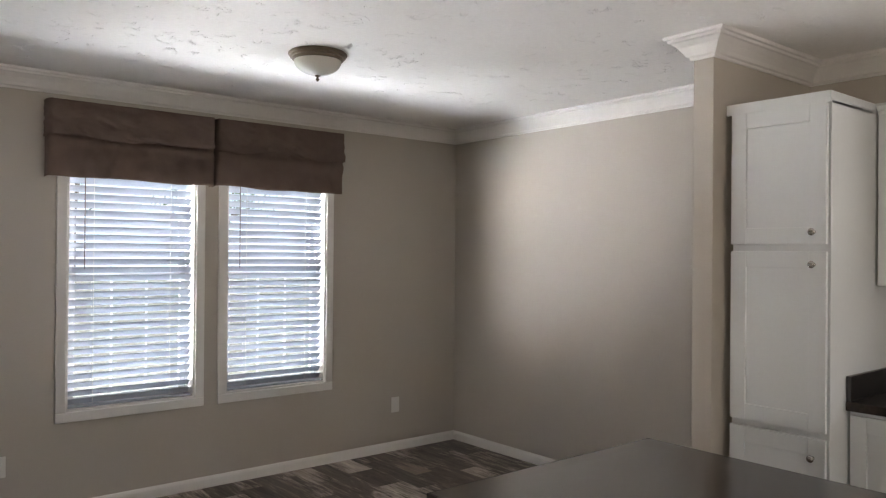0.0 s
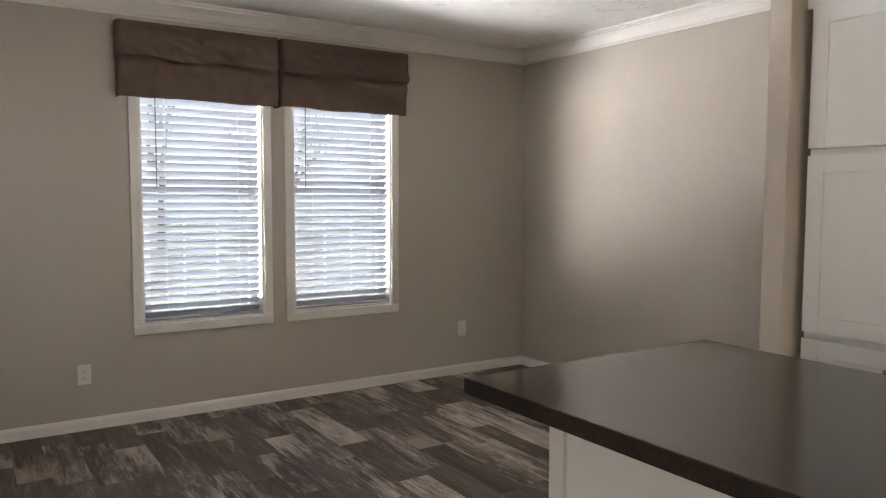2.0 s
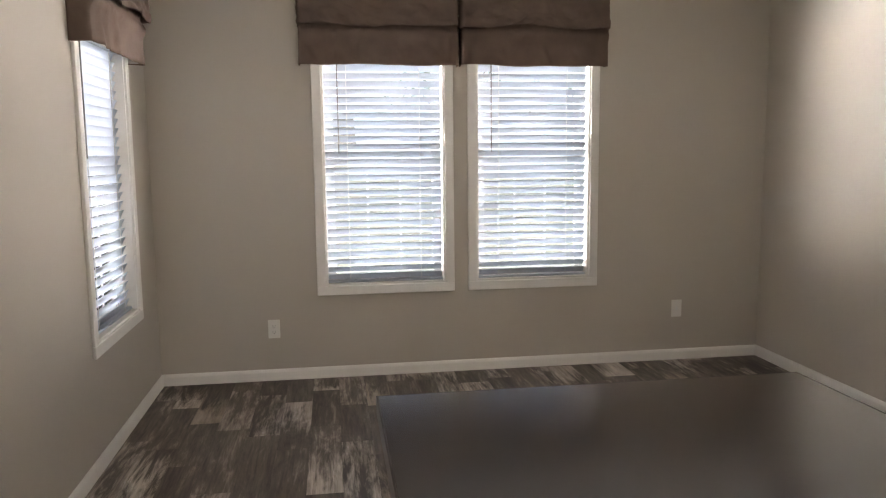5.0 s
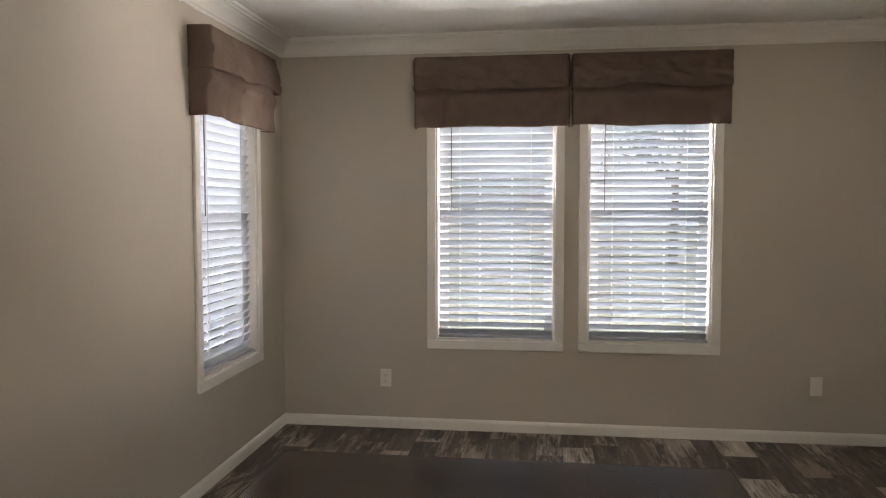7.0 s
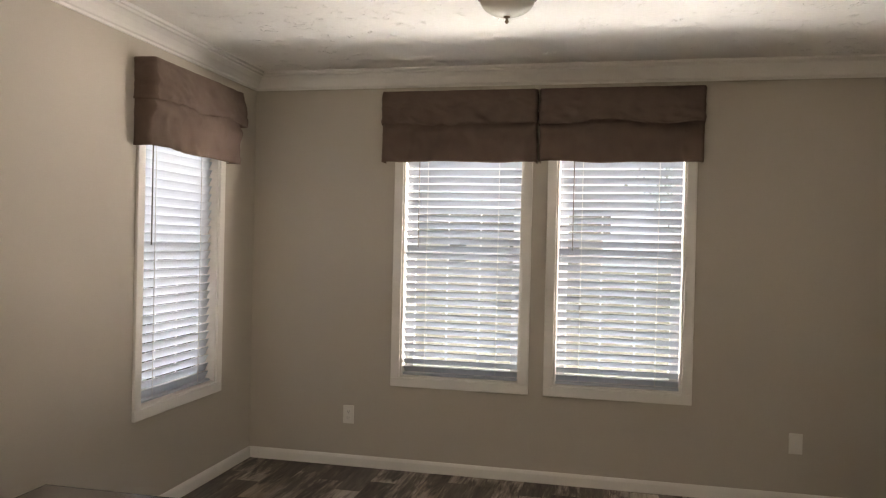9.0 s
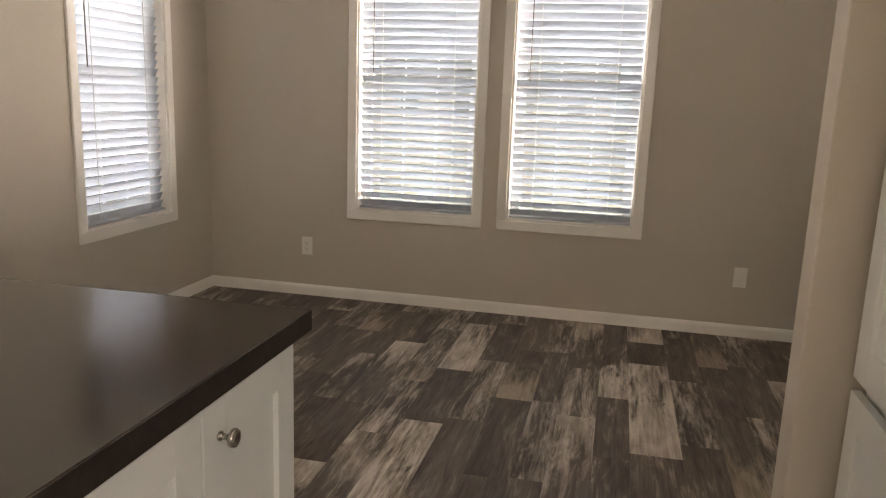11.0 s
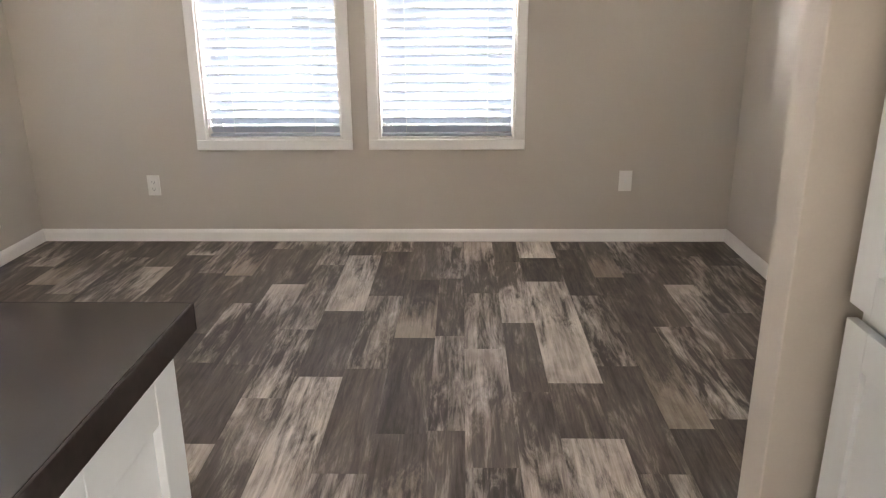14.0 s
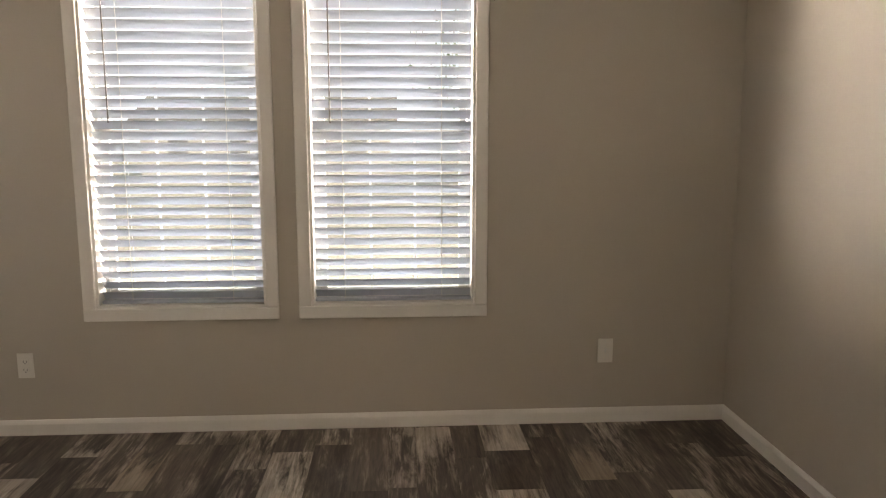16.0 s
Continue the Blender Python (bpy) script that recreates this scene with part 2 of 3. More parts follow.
SIDING = material("pale_vinyl_siding", (0.55, 0.56, 0.57), 0.7, vary=0.06)
ROOF = material("grey_shingles", (0.12, 0.12, 0.125), 0.9, vary=0.25)
DARKGLASS = material("far_window_glass", (0.20, 0.22, 0.25), 0.1)
BARK = material("bark", (0.10, 0.08, 0.06), 0.95, vary=0.3, bump=0.5)
LEAF = translucent("foliage", (0.07, 0.11, 0.035), 0.3, 0.7)

# ---------- builders ----------


def box(bm, lo, hi, bevel=0.0, segments=2):
    lo, hi = Vector(lo), Vector(hi)
    made = bmesh.ops.create_cube(bm, size=1.0, matrix=Matrix.Translation((lo + hi) / 2) @ Matrix.Diagonal((*(hi - lo), 1)))
    if bevel:
        edges = list({e for v in made["verts"] for e in v.link_edges})
        bmesh.ops.bevel(bm, geom=edges, offset=bevel, segments=segments, affect="EDGES", profile=0.5)


def boxes(*items, bevel=0.0):
    bm = bmesh.new()
    for lo, hi in items:
        box(bm, lo, hi, bevel)
    return bm


def lathe(bm, profile, m=Matrix.Identity(4), steps=28):
    """Turns a profile of (radius, height) about z, then moves it by m."""
    rings = [[bm.verts.new(m @ Vector((r * math.cos(2 * math.pi * i / steps), r * math.sin(2 * math.pi * i / steps), h))) for i in range(steps)] for r, h in profile]
    for a, c in zip(rings, rings[1:]):
        for i in range(steps):
            j = (i + 1) % steps
            bm.faces.new((a[i], a[j], c[j], c[i]))
    bm.faces.new(rings[0][::-1]), bm.faces.new(rings[-1])
    bmesh.ops.recalc_face_normals(bm, faces=bm.faces)


def rod(bm, a, c, r, steps=8):
    a, c = Vector(a), Vector(c)
    m = Matrix.Translation(a) @ (c - a).to_track_quat("Z", "Y").to_matrix().to_4x4()
    lathe(bm, [(r, 0), (r, (c - a).length)], m, steps)


def sweep(path, profile, closed=False):
    """A moulding of (out, up) along a floor-plan path, mitred, out to the right of the way."""
    bm = bmesh.new()
    pts, rings = [Vector(p) for p in path], []
    for i, p in enumerate(pts):
        before = pts[i - 1] if i or closed else None
        after = pts[(i + 1) % len(pts)] if i + 1 < len(pts) or closed else None
        dirs = [(c - a).normalized() for a, c in ((before, p), (p, after)) if a is not None and c is not None]
        norms = [Vector((d.y, -d.x)) for d in dirs]
        n = sum(norms, Vector((0, 0)))
        n = n / n.length_squared * len(norms) if len(norms) > 1 else n
        if len(norms) > 1:
            n = (norms[0] + norms[1]) / (1 + norms[0].dot(norms[1]))
        rings.append([bm.verts.new((p.x + n.x * o, p.y + n.y * o, u)) for o, u in profile])
    pairs = list(zip(rings, rings[1:] + rings[:1])) if closed else list(zip(rings, rings[1:]))
    k = len(profile)
    for a, c in pairs:
        for i in range(k):
            bm.faces.new((a[i], a[(i + 1) % k], c[(i + 1) % k], c[i]))
    if not closed:
        bm.faces.new(rings[0][::-1]), bm.faces.new(rings[-1])
    bmesh.ops.recalc_face_normals(bm, faces=bm.faces)
    return bm


def mesh_of(name, bm, mat, smooth=False):
    me = bpy.data.meshes.new(name)
    bm.to_mesh(me)
    bm.free()
    me.materials.append(mat)
    if smooth:
        me.polygons.foreach_set("use_smooth", [True] * len(me.polygons))
    return me


def part(name, bm, mat, parent=None, label="", smooth=False):
    ob = new(name, mesh_of(name, bm, mat, smooth))
    ob.parent = parent
    return tagged(ob, label)


def thing(name, label, category, at=(0, 0, 0), group="", kind=""):
    ob = new(name)
    ob.empty_display_size = 0.05
    ob.location = at
    return tagged(ob, label, category, group, kind)


def structure(name, bm, mat, label, category):
    return tagged(part(name, bm, mat), label, category, kind="structure")


# ---------- the rooms ----------
W, H = 3.925, 2.510                       # dining width, ceiling height
LX, BY, NY = -3.80, -7.50, -2.95        # living side, back wall, living's front wall
SX, S0, S1 = 3.00, -2.765, -2.865       # end and faces of the short wall
T = 0.14
WINX = ((1.015, 1.766), (1.970, 2.713))  # openings in the front wall
SWY = (-1.212, -0.468)                   # opening in the side wall
Z0, Z1 = 0.588, 2.01
SDZ = -0.016                             # the side window sits a little lower


def pierced(axis, lo, hi, a0, a1, holes):
    """A wall along x or y from a0 to a1 between lo and hi across, with holes (start, end, bottom, top)."""
    bm = bmesh.new()

    def slab(s, e, b, t):
        if axis == "x":
            box(bm, (s, lo, b), (e, hi, t))
        else:
            box(bm, (lo, s, b), (hi, e, t))
    at = a0
    for s, e, b, t in holes:
        slab(at, s, 0, H), slab(s, e, 0, b), slab(s, e, t, H)
        at = e
    slab(at, a1, 0, H)
    return bm


structure("wall_front", pierced("x", 0, T, -T, W + T, [(a, b, Z0, Z1) for a, b in WINX]), WALL, "greige painted wall with a pair of windows", "wall")
structure("wall_side", pierced("y", -T, 0, NY + T, 0, [(*SWY, Z0 + SDZ, Z1 + SDZ)]), WALL, "greige painted side wall with one window", "wall")
structure("wall_living_front", boxes(((LX - T, NY, 0), (0, NY + T, H))), WALL, "greige painted wall of the open living area", "wall")
# the openings in these three walls are invented to hold the fill lamps
structure("wall_living_side", pierced("y", LX - T, LX, BY, NY, [(-6.05, -4.75, 0.6, 2.1), (-4.40, -3.10, 0.6, 2.1)]), WALL, "greige painted wall with two wide openings added for fill light", "wall")
structure("wall_back", pierced("x", BY - T, BY, LX - T, W + T, [(1.05, 2.55, 0.9, 2.1)]), WALL, "greige painted back wall with an opening added for fill light", "wall")
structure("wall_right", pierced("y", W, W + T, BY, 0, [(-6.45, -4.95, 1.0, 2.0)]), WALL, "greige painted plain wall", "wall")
structure("wall_stub", boxes(((SX, S1, 0), (W, S0, H)), bevel=0.003), WALL, "short greige partition wall beside the pantry cabinet", "wall")
structure("ceiling", boxes(((LX - T, BY - T, H), (W + T, T, H + 0.12))), CEIL, "off-white stomp-textured ceiling", "ceiling")

LOOP = [(0, NY), (0, 0), (W, 0), (W, S0), (SX, S0), (SX, S1), (W, S1), (W, BY), (LX, BY), (LX, NY)]
CROWN = [(0, -0.118), (0.010, -0.118), (0.014, -0.106), (0.024, -0.100), (0.032, -0.084), (0.050, -0.056), (0.072, -0.034), (0.082, -0.030),
         (0.084, -0.018), (0.096, -0.014), (0.100, 0), (0, 0)]
structure("crown_moulding", sweep(LOOP, [(o, H + u * 0.90) for o, u in CROWN], True), TRIM, "white stepped crown moulding along the ceiling", "moulding")
BASE = [(0, 0.002), (0.013, 0.002), (0.013, 0.054), (0.010, 0.063), (0.007, 0.069), (0.004, 0.073), (0, 0.073)]
structure("baseboard", sweep([(W, -4.3), (W, BY), (LX, BY), (LX, NY), (0, NY), (0, 0), (W, 0), (W, S0), (SX, S0), (SX, S1), (3.084, S1)], BASE), TRIM,
          "white painted baseboard along the walls", "baseboard")

# ---------- windows ----------


def window(name, m, w, label):
    """A double-hung window in an opening w wide; local x across, y outwards, z up from the floor, x = 0 at its middle."""
    ob = thing(name, label, "window", kind="structure")
    ob.matrix_world = m
    h, c = w / 2, 0.057
    bm = boxes(((-h - c, -0.016, Z0), (-h, 0, Z1)), ((h, -0.016, Z0), (h + c, 0, Z1)),
               ((-h - c, -0.017, Z0 - c), (h + c, 0, Z0)), ((-h - c, -0.017, Z1), (h + c, 0, Z1 + c)), bevel=0.004)
    part("casing", bm, TRIM, ob)
    bm = boxes(((-h, -0.004, Z0), (-h + 0.012, 0.10, Z1)), ((h - 0.012, -0.004, Z0), (h, 0.10, Z1)),
               ((-h, -0.004, Z0), (h, 0.10, Z0 + 0.012)), ((-h, -0.004, Z1 - 0.012), (h, 0.10, Z1)))
    part("jamb", bm, TRIM, ob)
    f = 0.03
    part("window_frame", boxes(((-h, 0.085, Z0), (-h + f, T, Z1)), ((h - f, 0.085, Z0), (h, T, Z1)),
                               ((-h, 0.085, Z0), (h, T, Z0 + f)), ((-h, 0.085, Z1 - f), (h, T, Z1)), bevel=0.003), VINYL, ob)
    mid, s = 1.36, 0.036
    for nm, b, t, y in (("lower_sash", Z0 + f, mid + 0.02, 0.090), ("upper_sash", mid - 0.02, Z1 - f, 0.114)):
        a = h - f
        sash = part(nm, boxes(((-a, y, b), (-a + s, y + 0.022, t)), ((a - s, y, b), (a, y + 0.022, t)),
                              ((-a, y, b), (a, y + 0.022, b + s)), ((-a, y, t - s), (a, y + 0.022, t)), bevel=0.003), VINYL, ob)
        pane = part("pane", boxes(((-a + s - 0.004, y + 0.009, b + s - 0.004), (a - s + 0.004, y + 0.013, t - s + 0.004))), GLASS, sash)
        pane.visible_shadow = False
        for k in (-1, 1):
            x = k * (a - s) / 3
            part("muntin", boxes(((x - 0.005, y + 0.002, b + s), (x + 0.005, y + 0.008, t - s))), VINYL, sash)
    a = h - f
    part("insect_screen", boxes(((-a, T - 0.006, Z0 + f), (a, T - 0.005, mid))), SCREEN, ob, "fine grey insect screen")
    return ob


def slat_mesh(w):
    """A bowed faux-wood slat, 50 mm deep, along x."""
    bm = bmesh.new()
    rows = []
    for i in range(5):
        v = -0.025 + 0.0125 * i
        rise = 0.0022 * (1 - (v / 0.025) ** 2)
        rows.append([bm.verts.new((sx * w / 2, v, rise + dz)) for dz in (0.0014, -0.0014) for sx in (-1, 1)])
    for a, c in zip(rows, rows[1:]):
        bm.faces.new((a[0], a[1], c[1], c[0])), bm.faces.new((a[2], c[2], c[3], a[3]))
        bm.faces.new((a[0], c[0], c[2], a[2])), bm.faces.new((a[1], a[3], c[3], c[1]))
    bm.faces.new((rows[0][0], rows[0][2], rows[0][3], rows[0][1]))
    bm.faces.new((rows[-1][0], rows[-1][1], rows[-1][3], rows[-1][2]))
    bmesh.ops.recalc_face_normals(bm, faces=bm.faces)
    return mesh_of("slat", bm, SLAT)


def blind(m, w, label, tilt, group="window blinds"):
    """A horizontal blind hung inside the opening."""
    ob = thing("window_blind", label, "blind", group=group)
    ob.matrix_world = m
    y, h = 0.045, w / 2 - 0.0135
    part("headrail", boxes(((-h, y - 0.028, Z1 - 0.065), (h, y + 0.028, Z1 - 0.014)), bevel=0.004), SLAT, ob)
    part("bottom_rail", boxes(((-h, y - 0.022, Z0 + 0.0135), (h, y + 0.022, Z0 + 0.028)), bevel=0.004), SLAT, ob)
    me, z, k = slat_mesh(2 * h - 0.004), Z0 + 0.050, 0
    wob = random.Random(7)
    while z < Z1 - 0.08:
        s = new("slat", me)
        s.parent = ob
        s.matrix_local = pose(wob.uniform(-0.001, 0.001), y, z, tilt + wob.uniform(-0.8, 0.8), wob.uniform(-0.12, 0.12), 0)
        z += 0.0477
    for x in (-h * 0.62, h * 0.62):
        for dy in (-0.021, 0.021):
            bm = bmesh.new()
            rod(bm, (x, y + dy, Z0 + 0.03), (x, y + dy, Z1 - 0.06), 0.0017, 6)
            part("ladder_cord", bm, CORD, ob)
    bm = bmesh.new()
    rod(bm, (-h + 0.085, y - 0.035, 1.41), (-h + 0.085, y - 0.035, Z1 - 0.06), 0.0036, 6)
    part("tilt_wand", bm, WAND, ob, "grey tilt wand")
    return ob


SIDE = Matrix.Translation((0, sum(SWY) / 2, SDZ)) @ pose(0, 0, 0, 0, 0, 90)
BIND = "white faux-wood blind with half-tilted slats in a window"
for i, (a, b) in enumerate(WINX):
    mm = Matrix.Translation(((a + b) / 2, 0, 0))
    window("window_%d" % (i + 1), mm, b - a, "white double-hung window with flat white casing")
    blind(mm, b - a, BIND, -46)
window("window_3", SIDE, SWY[1] - SWY[0], "white double-hung window in the side wall")
blind(SIDE, SWY[1] - SWY[0], "white faux-wood blind with half-closed slats in the side window", -66)


def valance(m, w, seed, label):
    """A two-tier box valance on a board; local x across, y = 0 at the wall and -y into the room, z = 0 at its lower edge."""
    ob = thing("window_valance", label, "valance", group="window valances")
    ob.matrix_world = m
    h, d, top, fold = w / 2, 0.088, 0.422, 0.232
    part("mounting_board", boxes(((-h + 0.004, -d + 0.012, top - 0.02), (h - 0.004, -0.001, top - 0.004))), LINING, ob)
    part("lining", boxes(((-h + 0.006, -d + 0.014, 0.004), (h - 0.006, -d + 0.018, top - 0.02)),
                         ((-h + 0.006, -d + 0.014, 0.004), (-h + 0.010, -0.001, top - 0.02)), ((h - 0.010, -d + 0.014, 0.004), (h - 0.006, -0.001, top - 0.02))), LINING, ob, "white lining")

    def drape(nm, z0, z1, out, sag, seed2):
        bm, cols, rows = bmesh.new(), 96, 22
        run = 2 * d + w
        grid = []
        for i in range(cols + 1):
            s = run * i / cols
            if s < d:
                px, py, n = -h, -s, Vector((-1, 0))
            elif s < d + w:
                px, py, n = -h + s - d, -d, Vector((0, -1))
            else:
                px, py, n = h, -d + (s - d - w), Vector((1, 0))
            col = []
            for j in range(rows + 1):
                v = j / rows
                q = Vector((s * 5.0 + seed2 * 11, v * 1.3, seed2))
                amp = (0.032 * (1 - v) ** 0.8 + 0.005) if n.y else 0.008 * (1 - v) + 0.003
                wave = noise.noise(q) * amp + noise.noise(Vector((s * 15 + v * 3, v * 5, seed2 + 5))) * amp * 0.55 + noise.noise(Vector((s * 42, v * 16, seed2))) * 0.0034 + noise.noise(Vector((s * 24 - v * 7, v * 9 + s * 6, seed2 + 9))) * 0.005
                # a soft slanted crease
                wave += 0.010 * math.exp(-((s - d - w * (0.38 + 0.22 * v) + 0.05 * seed2 % 0.1) / 0.022) ** 2) * (1 - v) * (1 if n.y else 0)
                for k in range(4):
                    c0 = w * (0.14 + 0.24 * k + 0.07 * math.sin(seed2 * 2.3 + k * 1.9))
                    lean = 0.10 * math.sin(seed2 + k * 2.7)
                    wave += 0.007 * math.sin(seed2 * 1.7 + k * 4.1) * math.exp(-((s - d - c0 - lean * v) / 0.016) ** 2) * (1 - 0.7 * v) * (1 if n.y else 0)
                o = out * (0.6 + 0.9 * (1 - v)) * (1.0 if n.y else 0.15) + max(wave, -0.002 - out * 0.3) + 0.004
                zz = z0 + (z1 - z0) * v
                if not out and n.y:
                    o += 0.020 * math.exp(-((zz - fold + 0.052) / 0.034) ** 2) - 0.010 * math.exp(-((zz - fold + 0.002) / 0.020) ** 2)
                dip = -sag * (0.5 + noise.noise(Vector((s * 3.1, seed2 * 3, 1)))) * (1 - v)
                col.append(bm.verts.new((px + n.x * o, py + n.y * o, z0 + (z1 - z0) * v + dip)))
            grid.append(col)
        for a, c in zip(grid, grid[1:]):
            for j in range(rows):
                bm.faces.new((a[j], c[j], c[j + 1], a[j + 1]))
        bmesh.ops.recalc_face_normals(bm, faces=bm.faces)
        dr = part(nm, bm, FABRIC, ob, smooth=True)
        sol = dr.modifiers.new("thickness", "SOLIDIFY")
        sol.thickness, sol.offset = 0.003, -1
    drape("lower_drape", 0.0, top - 0.01, 0.0, 0.016, seed)
    drape("upper_flap", fold, top, 0.030, 0.028, seed + 3)
    return ob


VALZ = 1.938
VLAB = "taupe brown two-tier fabric valance above a window"
valance(Matrix.Translation((1.369, 0, VALZ)), 0.944, 1, VLAB)
valance(Matrix.Translation((2.330, 0, VALZ)), 0.924, 2, VLAB)
valance(Matrix.Translation((0, -0.835, VALZ - 0.048)) @ pose(0, 0, 0, 0, 0, 90), 0.91, 4, "taupe brown fabric valance with soft creases above the side window")

# ---------- ceiling light ----------
lamp = thing("ceiling_light", "bronze flush ceiling light with an alabaster glass bowl, unlit", "ceiling light", (1.836, -1.400, H))
bm = bmesh.new()
lathe(bm, [(0.138, 0.0), (0.145, -0.006), (0.146, -0.012), (0.141, -0.016), (0.137, -0.017), (0.137, -0.025), (0.131, -0.028), (0.127, -0.029), (0.126, -0.037), (0.117, -0.041), (0.02, -0.041)], steps=48)
part("rim", bm, BRONZE, lamp, "aged bronze stepped rim", False)
bm = bmesh.new()
lathe(bm, [(0.117, -0.036)] + [(0.117 * math.cos(a), -0.039 - 0.072 * math.sin(a)) for a in [i * math.pi / 2 / 12 for i in range(1, 12)]] + [(0.008, -0.1115)], steps=48)
part("glass_bowl", bm, BOWL, lamp, "cream alabaster glass bowl", True)
bm = bmesh.new()
lathe(bm, [(0.004, -0.110), (0.014, -0.112), (0.015, -0.116), (0.006, -0.119), (0.005, -0.126), (0.009, -0.130), (0.008, -0.136), (0.003, -0.142)], steps=20)
part("finial", bm, BRONZE, lamp, "small bronze finial", True)

# ---------- cabinets ----------


def knob(parent, at, way):
    """A round nickel knob at a place, pointing along +x (1) or -x (-1)."""
    bm = bmesh.new()
    lathe(bm, [(0.008, 0.0), (0.0085, 0.003), (0.0055, 0.006), (0.005, 0.013), (0.008, 0.017), (0.0145, 0.021), (0.0155, 0.025), (0.0135, 0.029), (0.007, 0.0305)],
          Matrix.Translation(at) @ pose(0, 0, 0, 0, 90 * way, 0), 24)
    return part("knob", bm, NICKEL, parent, "brushed nickel knob", True)


def shaker_door(parent, face, way, y0, y1, z0, z1, knob_at=None, rail=0.066):
    """A shaker door whose outer face lies at x = face and looks along way * x."""
    def layer(depth0, depth1):
        return sorted((face - way * depth0, face - way * depth1))
    a, b = layer(0, 0.019)
    c, d = layer(0.011, 0.017)
    door = part("door", boxes(((c, y0 + rail - 0.004, z0 + rail - 0.004), (d, y1 - rail + 0.004, z1 - rail + 0.004))), CAB, parent)
    for nm, ya, yb, za, zb in (("stile", y0, y0 + rail, z0, z1), ("stile", y1 - rail, y1, z0, z1),
                               ("rail", y0 + rail + 0.0004, y1 - rail - 0.0004, z0, z0 + rail), ("rail", y0 + rail + 0.0004, y1 - rail - 0.0004, z1 - rail, z1)):
        part(nm, boxes(((a, ya, za), (b, yb, zb)), bevel=0.0016), CAB, door)
    if knob_at:
        knob(door, (face, *knob_at), way)
    return door


CX0, CX1, CY0, CY1 = 1.137, 2.068, -4.36, -3.195    # island top
TOP = 0.915
DF = 2.046                                         # door faces of the island
for y0, y1, kn in ((-3.549, -3.227, (-3.500, 0.797)), (-3.914, -3.549, (-3.872, 0.797)), (-4.310, -3.914, (-4.262, 0.797))):
    unit = thing("base_cabinet", "white shaker base cabinet of the kitchen island under a dark worktop", "cabinet", (1.7, (y0 + y1) / 2, 0), "island cabinets")
    inv = Matrix.Translation((-1.7, -(y0 + y1) / 2, 0))
    parts = [part("carcass", boxes(((1.44, y0 + 0.0005, 0.10), (DF - 0.034, y1 - 0.0005, TOP - 0.040))), CAB, unit),
             part("toe_kick", boxes(((1.46, y0 + 0.0005, 0.003), (DF - 0.080, y1 - 0.0005, 0.10))), CAB, unit)]
    parts.append(part("face_frame", boxes(((DF - 0.034, y0 + 0.002, 0.860), (DF - 0.018, y1 - 0.002, TOP - 0.040))), CAB, unit))
    parts.append(shaker_door(unit, DF, 1, y0 + 0.003, y1 - 0.003, 0.105, 0.856, kn))
    for q in parts:
        q.location = (-1.7, -(y0 + y1) / 2, 0)

panel = thing("island_panel", "white back and end panels of the kitchen island", "panel", (1.41, -3.8, 0))
for nm, lo, hi in (("back_panel", (1.421, CY0 + 0.055, 0.003), (1.438, -3.265, TOP - 0.040)), ("end_panel", (1.440, -3.2265, 0.003), (DF - 0.022, -3.211, TOP - 0.040)),
                   ("corner_post", (1.409, -3.265, 0.003), (1.440, -3.209, TOP - 0.040)), ("near_end_panel", (1.421, CY0 + 0.034, 0.003), (DF - 0.022, CY0 + 0.0495, TOP - 0.040)),
                   ("base_trim", (1.410, CY0 + 0.056, 0.003), (1.421, -3.265, 0.085))):
    q = part(nm, boxes((lo, hi), bevel=0.002), CAB, panel)
    q.location = (-1.41, 3.8, 0)

wt = thing("countertop", "dark brown laminate island worktop with a thick square edge", "worktop", (1.6, -3.78, TOP))
E4 = 0.004
for nm, lo, hi in (("top", (CX0 + E4, CY0 + E4, TOP - 0.039), (CX1 - E4, CY1 - E4, TOP)), ("edge_strip", (CX0, CY0 + E4, TOP - 0.040), (CX0 + E4, CY1 - E4, TOP - 0.0005)),
                   ("edge_strip", (CX1 - E4, CY0 + E4, TOP - 0.040), (CX1, CY1 - E4, TOP - 0.0005)), ("edge_strip", (CX0, CY1 - E4, TOP - 0.040), (CX1, CY1, TOP - 0.0005)),
                   ("edge_strip", (CX0, CY0, TOP - 0.040), (CX1, CY0 + E4, TOP - 0.0005))):
    q = part(nm, boxes((lo, hi), bevel=0.001), COUNTER if nm == "top" else EDGE, wt)
    q.location = (-1.6, 3.78, -TOP)

# pantry beside the short wall
PF, P0, P1 = 3.087, -3.325, -2.897
pantry = thing("pantry_cabinet", "tall white shaker pantry cabinet with three stacked doors", "cabinet", (3.5, -3.12, 0))
parts = [part("carcass", boxes(((PF + 0.030, P0, 0.10), (W - 0.002, P1, 2.16)), bevel=0.002), CAB, pantry),
         part("toe_kick", boxes(((PF + 0.080, P0, 0.003), (W - 0.002, P1, 0.10))), CAB, pantry)]
for z0, z1, kz in ((1.570, 2.148, 1.620), (0.800, 1.540, 1.486), (0.105, 0.772, 0.694)):
    parts.append(shaker_door(pantry, PF, -1, P0 + 0.006, P1 - 0.006, z0, z1, (P0 + 0.055, kz), 0.070))
corn = [(0, 2.150), (0.010, 2.150), (0.012, 2.166), (0.026, 2.180), (0.032, 2.186), (0.032, 2.198), (0, 2.198)]
parts.append(part("cornice", sweep([(W - 0.36, P0), (PF + 0.02, P0), (PF + 0.02, S1 - 0.002)][::-1], [(-o, u) for o, u in corn]), CAB, pantry))
